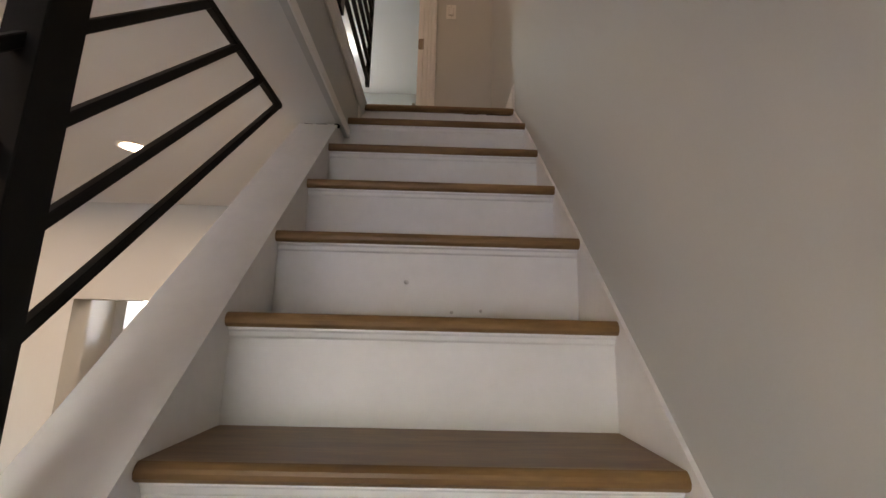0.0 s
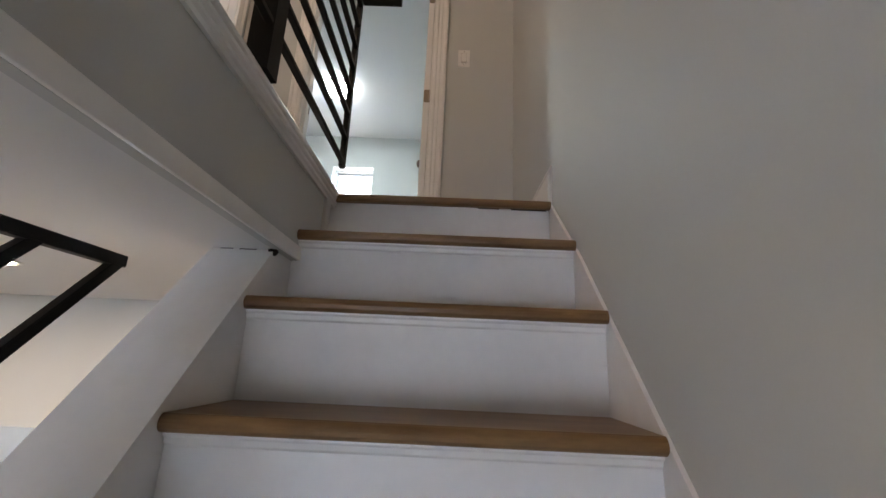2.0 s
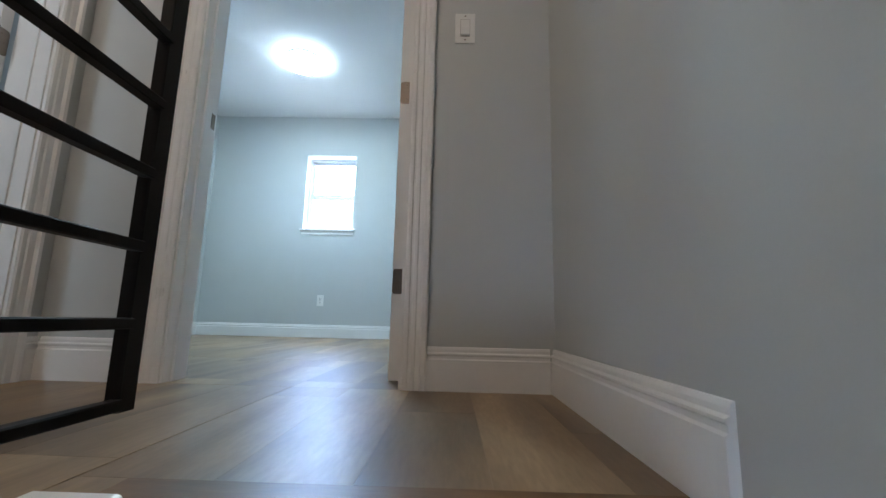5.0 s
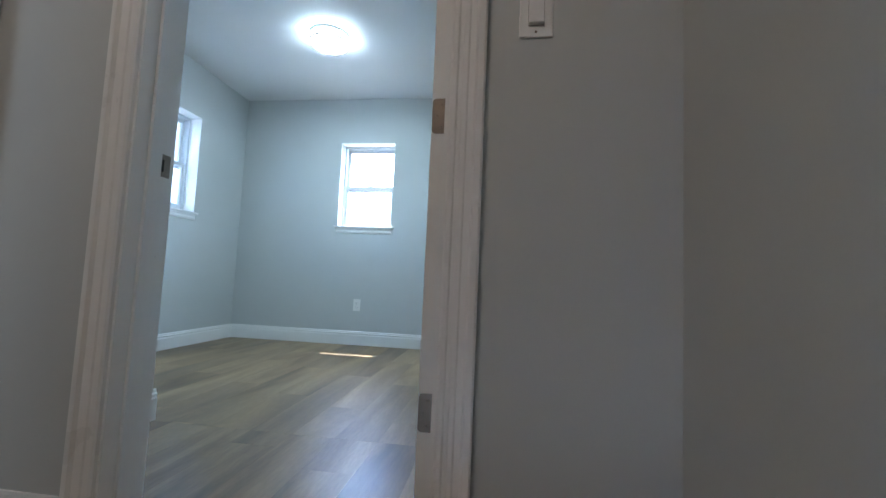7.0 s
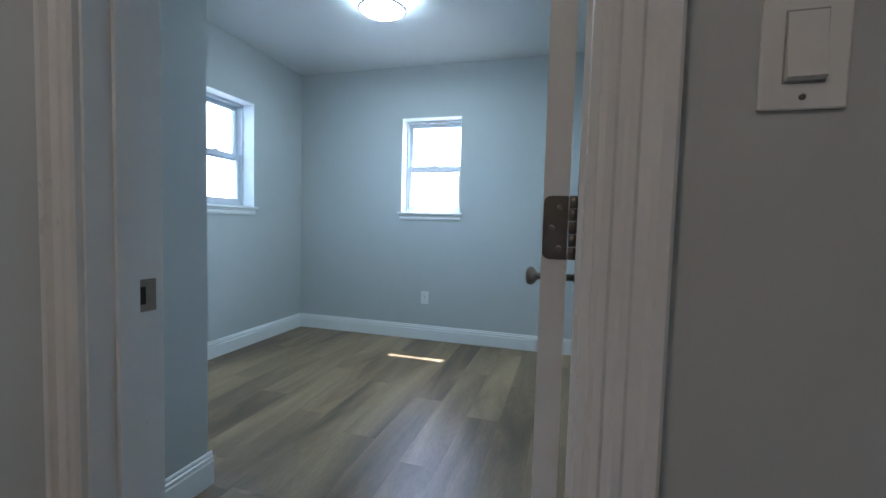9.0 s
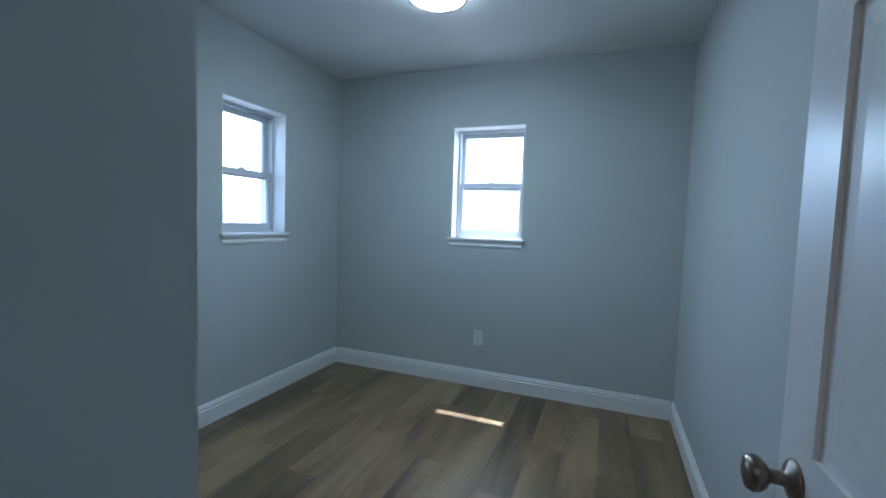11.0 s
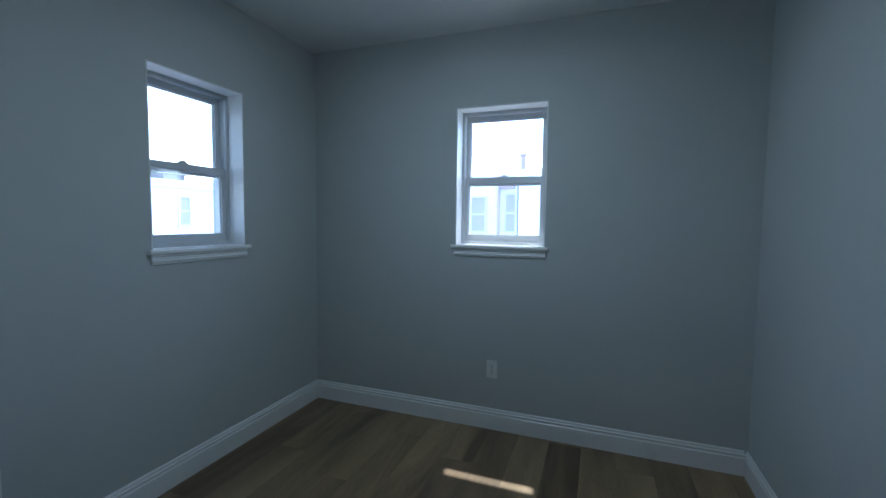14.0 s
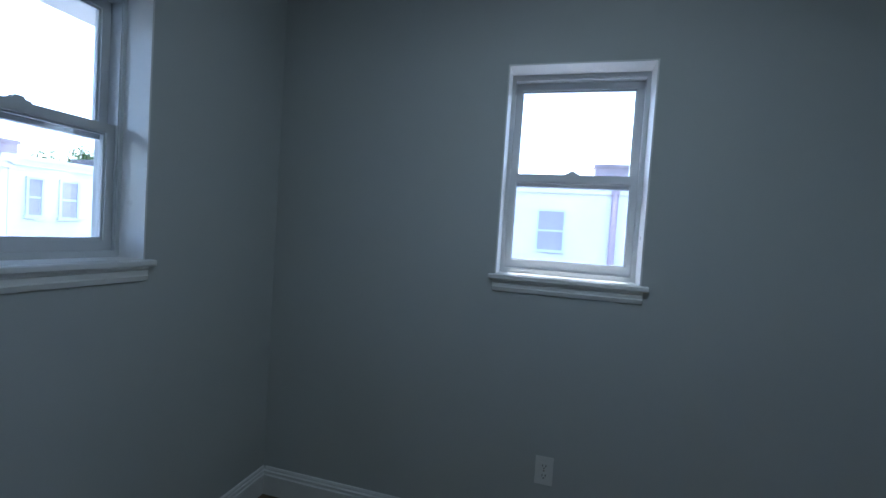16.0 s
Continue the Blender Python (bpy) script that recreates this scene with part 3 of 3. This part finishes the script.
    prism("apron", ap, (-w - 0.006, 0, 0), (w + 0.006, 0, 0), (0, 1, 0), (0, 0, 1), TRIM, root)
    return tagged(root, label, "window", group="bedroom windows", kind="structure")


win_b = window("window_1", 0.557, 0.848, "white vinyl double-hung window with moulded sill")
win_a = copy_thing(win_b, pose(-2.583, 4.9805, 1.157, 0, 0, 90) @ Matrix.Diagonal((0.9785, 1, 1, 1)))
win_a.scale = (0.9785, 1, 1)
win_a.name = "window_2"
win_b.matrix_basis = pose(-1.2515, 5.91, 1.157)


# ---- fixtures ----
def plate(name, rocker, label, category):
    """A wall plate in local axes: x across, -y out of the wall, z up, centred."""
    root = empty(name)
    bm = bmesh.new()
    add_box(bm, (-0.035, -0.005, -0.057), (0.035, 0, 0.057))
    finish("plate", bm, PLATE, root, bevel=0.002)
    if rocker:
        # grey outline paints the shade of the recess round the rocker
        box("rocker_surround", (-0.0170, -0.0056, -0.0335), (0.0170, -0.005, 0.0335), SCUFF_SHADE, root)
        prism("rocker", [(-0.0062, -0.031), (-0.0135, -0.029), (-0.0085, 0.0), (-0.0075, 0.031), (-0.0062, 0.031)], (-0.0155, 0, 0), (0.0155, 0, 0), (0, 1, 0), (0, 0, 1), PLATE, root)
    else:
        for z in (-0.0195, 0.0195):
            b = box("socket", (-0.0165, -0.0075, z - 0.0145), (0.0165, -0.005, z + 0.0145), PLATE, root, bevel=0.0012)
            for sx in (-0.0065, 0.0065):
                box("slot", (sx - 0.0012, -0.0079, z - 0.002), (sx + 0.0012, -0.0072, z + 0.007), DARK, b)
            box("slot", (-0.0025, -0.0079, z - 0.010), (0.0025, -0.0072, z - 0.006), DARK, b)
    for z in ((-0.046, 0.046) if rocker else (0.0,)):
        lathe("screw", [(0.0028, 0), (0.0028, 0.0012), (0.001, 0.0016)], (0, -0.005, z), (0, -1, 0), STEEL, root, 10)
    return tagged(root, label, category)


plate("light_switch", True, "white rocker light switch on the hall wall", "switch").matrix_basis = pose(0.150, 2.745, 1.227)
out1 = plate("outlet", False, "white double wall socket above the baseboard", "outlet")
tagged(out1, group="bedroom wall sockets").matrix_basis = pose(-1.275, 5.91, 0.384)
copy_thing(out1, pose(-2.583, 4.118, 0.385, 0, 0, 90))

lampo = empty("ceiling_lamp", (*BED_LAMP, TOP))
lathe("drum_shade", [(0.135, -0.012), (0.140, -0.02), (0.142, -0.055), (0.134, -0.068), (0.09, -0.076), (0.02, -0.079)], (0, 0, 0), (0, 0, 1), LAMP_GLASS, lampo, 40)
lathe("pan", [(0.150, 0), (0.152, -0.008), (0.150, -0.014), (0.13, -0.015)], (0, 0, 0), (0, 0, 1), PLATE, lampo, 40)
bm = bmesh.new()
for zz in (-0.071,):
    ring = [(0.1430, zz), (0.152, zz + 0.001), (0.153, zz + 0.011), (0.1430, zz + 0.012)]
    N = 40
    rr = [[bm.verts.new((r * math.cos(2 * math.pi * i / N), r * math.sin(2 * math.pi * i / N), h)) for i in range(N)] for r, h in ring]
    for a in range(4):
        for i in range(N):
            bm.faces.new((rr[a][i], rr[a][(i + 1) % N], rr[(a + 1) % 4][(i + 1) % N], rr[(a + 1) % 4][i]))
finish("trim_ring", bm, STEEL, lampo, smooth=True)
tagged(lampo, "round flush ceiling lamp, lit, with nickel rim", "ceiling lamp", group="flush ceiling lamps")
hall_lamp = tagged(copy_thing(lampo, pose(*HALL_LAMP, TOP)), "round flush ceiling lamp, lit warm, with nickel rim")
for ob in hall_lamp.children:
    if ob.name.startswith("drum_shade"):
        ob.data = ob.data.copy()
        ob.data.materials[0] = HALL_GLASS

first = None
for dx, dy in DOWN:
    if first is None:
        first = empty("downlight", (dx, dy, LOWCEIL))
        lathe("lens", [(0.048, -0.001), (0.048, -0.004), (0.04, -0.006)], (0, 0, 0), (0, 0, 1), DOWN_GLASS, first, 28)
        lathe("rim", [(0.066, 0), (0.066, -0.003), (0.060, -0.005), (0.049, -0.003), (0.049, 0)], (0, 0, 0), (0, 0, 1), PLATE, first, 28)
        tagged(first, "round recessed downlight, lit, in the ceiling", "downlight", group="recessed downlights")
    else:
        # fittings for the added, unseen downlights
        copy_thing(first, pose(dx, dy, LOWCEIL))

# ---- outside ----
GZ = -3.3
bm = bmesh.new()
G = 900
v = [bm.verts.new(p) for p in ((-G, -G, GZ), (G, -G, GZ), (G, G, GZ), (-G, G, GZ))]
bm.faces.new(v)
tagged(finish("ground", bm, GROUND), "grey yard ground between the houses", "ground", kind="structure")


def far_window(parent, w, h, m):
    """Sash window of a neighbouring house, local x across, -y out, origin at its lower left."""
    f = boxes("window", [((-0.06, -0.05, -0.06), (0, 0.02, h + 0.08)), ((w, -0.05, -0.06), (w + 0.06, 0.02, h + 0.08)), ((0, -0.05, h), (w, 0.02, h + 0.08)), ((-0.1, -0.09, -0.1), (w + 0.1, 0.02, 0)), ((0, -0.03, h / 2 - 0.03), (w, 0.02, h / 2 + 0.03))], VINYL, parent)
    box("pane", (0, -0.01, 0), (w, 0.01, h), FAR_GLASS, f)
    f.matrix_basis = m
    return f


def house(name, x0, x1, depth, top, siding, mat, m, label, windows, lap=0.16):
    """A flat-roofed row house; its front is the plane y = 0 in local axes, x across."""
    root = empty(name)
    box("wall", (x0, 0, GZ), (x1, depth, top - 0.05), mat, root)
    boxes("roof", [((x0 - 0.08, -0.12, top - 0.05), (x1 + 0.08, depth, top + 0.06)), ((x0 - 0.05, -0.08, top - 0.22), (x1 + 0.05, 0, top - 0.05))], mat, root)
    if siding:
        bm = bmesh.new()
        z = GZ
        while z < top - 0.3:
            add_prism(bm, [(0, 0), (-0.022, 0), (-0.004, lap), (0, lap)], (x0, 0, z), (x1, 0, z), (0, 1, 0), (0, 0, 1))
            z += lap
        tagged(finish("siding", bm, mat, root), kind="stuff")
    for wx, wz, ww, wh in windows:
        far_window(root, ww, wh, pose(wx, -0.03, wz))
    root.matrix_basis = m
    return tagged(root, label, "house")


# houses seen through the side window (their fronts face +x) and the back window (fronts face -y)
TO_X = pose(-16, 0, 0, 0, 0, 90)
house("sided_house", 12.34, 17.5, 8, 2.66, True, SIDING, TO_X, "white clapboard row house with small sash windows", [(12.79, 1.06, 0.32, 1.03), (13.63, 1.03, 0.43, 1.07), (15.3, 1.03, 0.4, 1.05)])
house("stucco_house", 4.0, 12.335, 9, 2.55, False, STUCCO, TO_X, "pale stucco row house with flat roof", [(6.0, 0.9, 0.8, 1.4), (9.0, 0.9, 0.8, 1.4)])
house("cream_house", -3.70, 5.0, 9, 3.25, False, STUCCO, pose(0, 20, 0), "cream stucco house with one sash window", [(-2.03, 0.98, 0.86, 1.38), (2.2, 0.93, 0.74, 1.4)])
house("narrow_house", -11.0, -3.75, 9, 3.1, True, SIDING, pose(0, 20.1, 0), "pale sided neighbouring house with sash windows", [(-4.20, 0.9, 0.36, 1.46), (-5.6, 0.9, 0.55, 1.35), (-8.0, 0.9, 0.7, 1.35)])
for nm, a, b, lab in (("chimney", (-16.55, 12.22, 2.5), (-16.15, 12.62, 3.12), "square weathered chimney on a flat roof"), ("chimney", (-0.2, 20.2, 3.2), (0.95, 20.9, 4.12), "square weathered brick chimney on a roof"), ("chimney", (-3.72, 20.4, 3.2), (-3.54, 20.6, 3.98), "thin reddish chimney pipe on a roof")):
    c = empty(nm)
    box("shaft", a, (b[0], b[1], b[2] - 0.1), BRICK_RED, c)
    box("cap", (a[0] - 0.05, a[1] - 0.05, b[2] - 0.1), (b[0] + 0.05, b[1] + 0.05, b[2]), BRICK_RED, c)
    tagged(c, lab, "chimney", group="roof chimneys")


hatch = empty("roof_hatch")
box("box", (-17.6, 15.0, 2.66), (-16.4, 15.9, 2.95), ROOF, hatch)
box("lid", (-17.65, 14.95, 2.95), (-16.35, 15.95, 3.0), ROOF, hatch)
tagged(hatch, "dark felt-covered hatch on a flat roof", "roof hatch")


def drain(x, y, z0, z1, hopper, label, r=0.06):
    d = empty("drain_pipe")
    lathe("pipe", [(r, z0), (r, z1)], (x, y, 0), (0, 0, 1), PIPE, d, 12)
    boxes("hopper", hopper, PIPE, d)
    return tagged(d, label, "drain pipe", group="drain pipes")


drain(-4.47, 19.93, GZ, 2.85, [((-4.62, 19.8, 2.84), (-4.32, 19.98, 3.05)), ((-4.40, 19.86, 2.57), (-3.83, 19.97, 2.72))], "brown rainwater pipe with hopper on the wall")
drain(0.49, 19.9, GZ, 3.1, [((0.36, 19.8, 3.0), (0.62, 19.98, 3.2))], "mauve-brown rainwater pipe under the roof edge", 0.11)


def tree(x, y, base, height, seed):
    rnd = random.Random(seed)
    t = empty("tree", (x, y, base))
    bm = bmesh.new()
    tips = []

    def limb(p, d, r, ln, depth):
        q = p + d * ln
        side = d.orthogonal().normalized()
        up = d.cross(side)
        a, b = ([bm.verts.new(c + (side * math.cos(k * 1.0472) + up * math.sin(k * 1.0472)) * rad) for k in range(6)] for c, rad in ((p, r), (q, r * 0.65)))
        for k in range(6):
            bm.faces.new((a[k], a[(k + 1) % 6], b[(k + 1) % 6], b[k]))
        if depth == 0:
            tips.append(q)
            return
        for _ in range(3):
            nd = (d + Vector((rnd.uniform(-1, 1), rnd.uniform(-1, 1), rnd.uniform(-0.2, 0.7))) * 0.75).normalized()
            limb(q, nd, r * 0.6, ln * rnd.uniform(0.55, 0.75), depth - 1)

    limb(Vector((0, 0, 0)), Vector((0, 0, 1)), 0.16, height * 0.42, 4)
    finish("trunk", bm, BARK, t)
    bm = bmesh.new()
    for q in tips:
        for _ in range(26):
            c = q + Vector((rnd.gauss(0, 0.28), rnd.gauss(0, 0.28), rnd.gauss(0, 0.22)))
            u = Vector((rnd.gauss(0, 1), rnd.gauss(0, 1), rnd.gauss(0, 1))).normalized()
            w = u.orthogonal().normalized()
            s = rnd.uniform(0.06, 0.12)
            bm.faces.new([bm.verts.new(c + p) for p in (u * s, w * s * 0.45, -u * s, -w * s * 0.45)])
    tagged(finish("leaves", bm, LEAF, t), kind="stuff")
    return tagged(t, "leafy green tree behind the roofs", "tree", group="trees")


tree(-26.5, 20.6, GZ, 6.6, 3)
tree(-27.5, 22.6, GZ, 6.8, 8)

# ---- floor planks, laid along y ----
PW, PL = 0.182, 1.22
floor = tagged(empty("floor"), "brown wood-look plank floor", "floor", kind="structure")
shared = {}


def plank(x0, x1, y0, y1):
    w, ln = round(x1 - x0, 3), round(y1 - y0, 3)
    if w < 0.01 or ln < 0.01:
        return
    if (w, ln) not in shared:
        g, c = 0.0001, 0.0003
        bm = bmesh.new()
        lo = [bm.verts.new(p) for p in ((g, g, -0.012), (w - g, g, -0.012), (w - g, ln - g, -0.012), (g, ln - g, -0.012))]
        md = [bm.verts.new((p.co.x, p.co.y, -c)) for p in lo]
        hi = [bm.verts.new((x, y, 0)) for x, y in ((g + c, g + c), (w - g - c, g + c), (w - g - c, ln - g - c), (g + c, ln - g - c))]
        bm.faces.new(hi)
        for r0, r1 in ((lo, md), (md, hi)):
            for i in range(4):
                bm.faces.new((r0[i], r0[(i + 1) % 4], r1[(i + 1) % 4], r1[i]))
        me = bpy.data.meshes.new("plank")
        bm.to_mesh(me)
        bm.free()
        me.materials.append(PLANK)
        shared[(w, ln)] = me
    ob = new("plank", shared[(w, ln)])
    ob.location = (x0, y0, 0)
    ob.parent = floor


def lay(xa, xb, ya, yb):
    c = math.floor(xa / PW)
    while c * PW < xb:
        shift = (c * 0.437 % 1.0) * PL
        r = math.floor((ya - shift) / PL)
        while shift + r * PL < yb:
            plank(max(xa, c * PW), min(xb, c * PW + PW), max(ya, shift + r * PL), min(yb, shift + r * PL + PL))
            r += 1
        c += 1


lay(-2.583, 0.09, 3.57, 5.91)
lay(-1.375, 0.09, 2.865, 3.57)
lay(-0.792, -0.016, 2.745, 2.865)
lay(-1.19, -0.366, -1.6, 2.745)
lay(-0.366, 0.443, 1.985, 2.745)
lay(-0.366, X0, 1.925, 1.985)
lay(-3.95, -1.31, 0.4, 3.45)
lay(-1.31, -1.19, 1.865, 2.635)
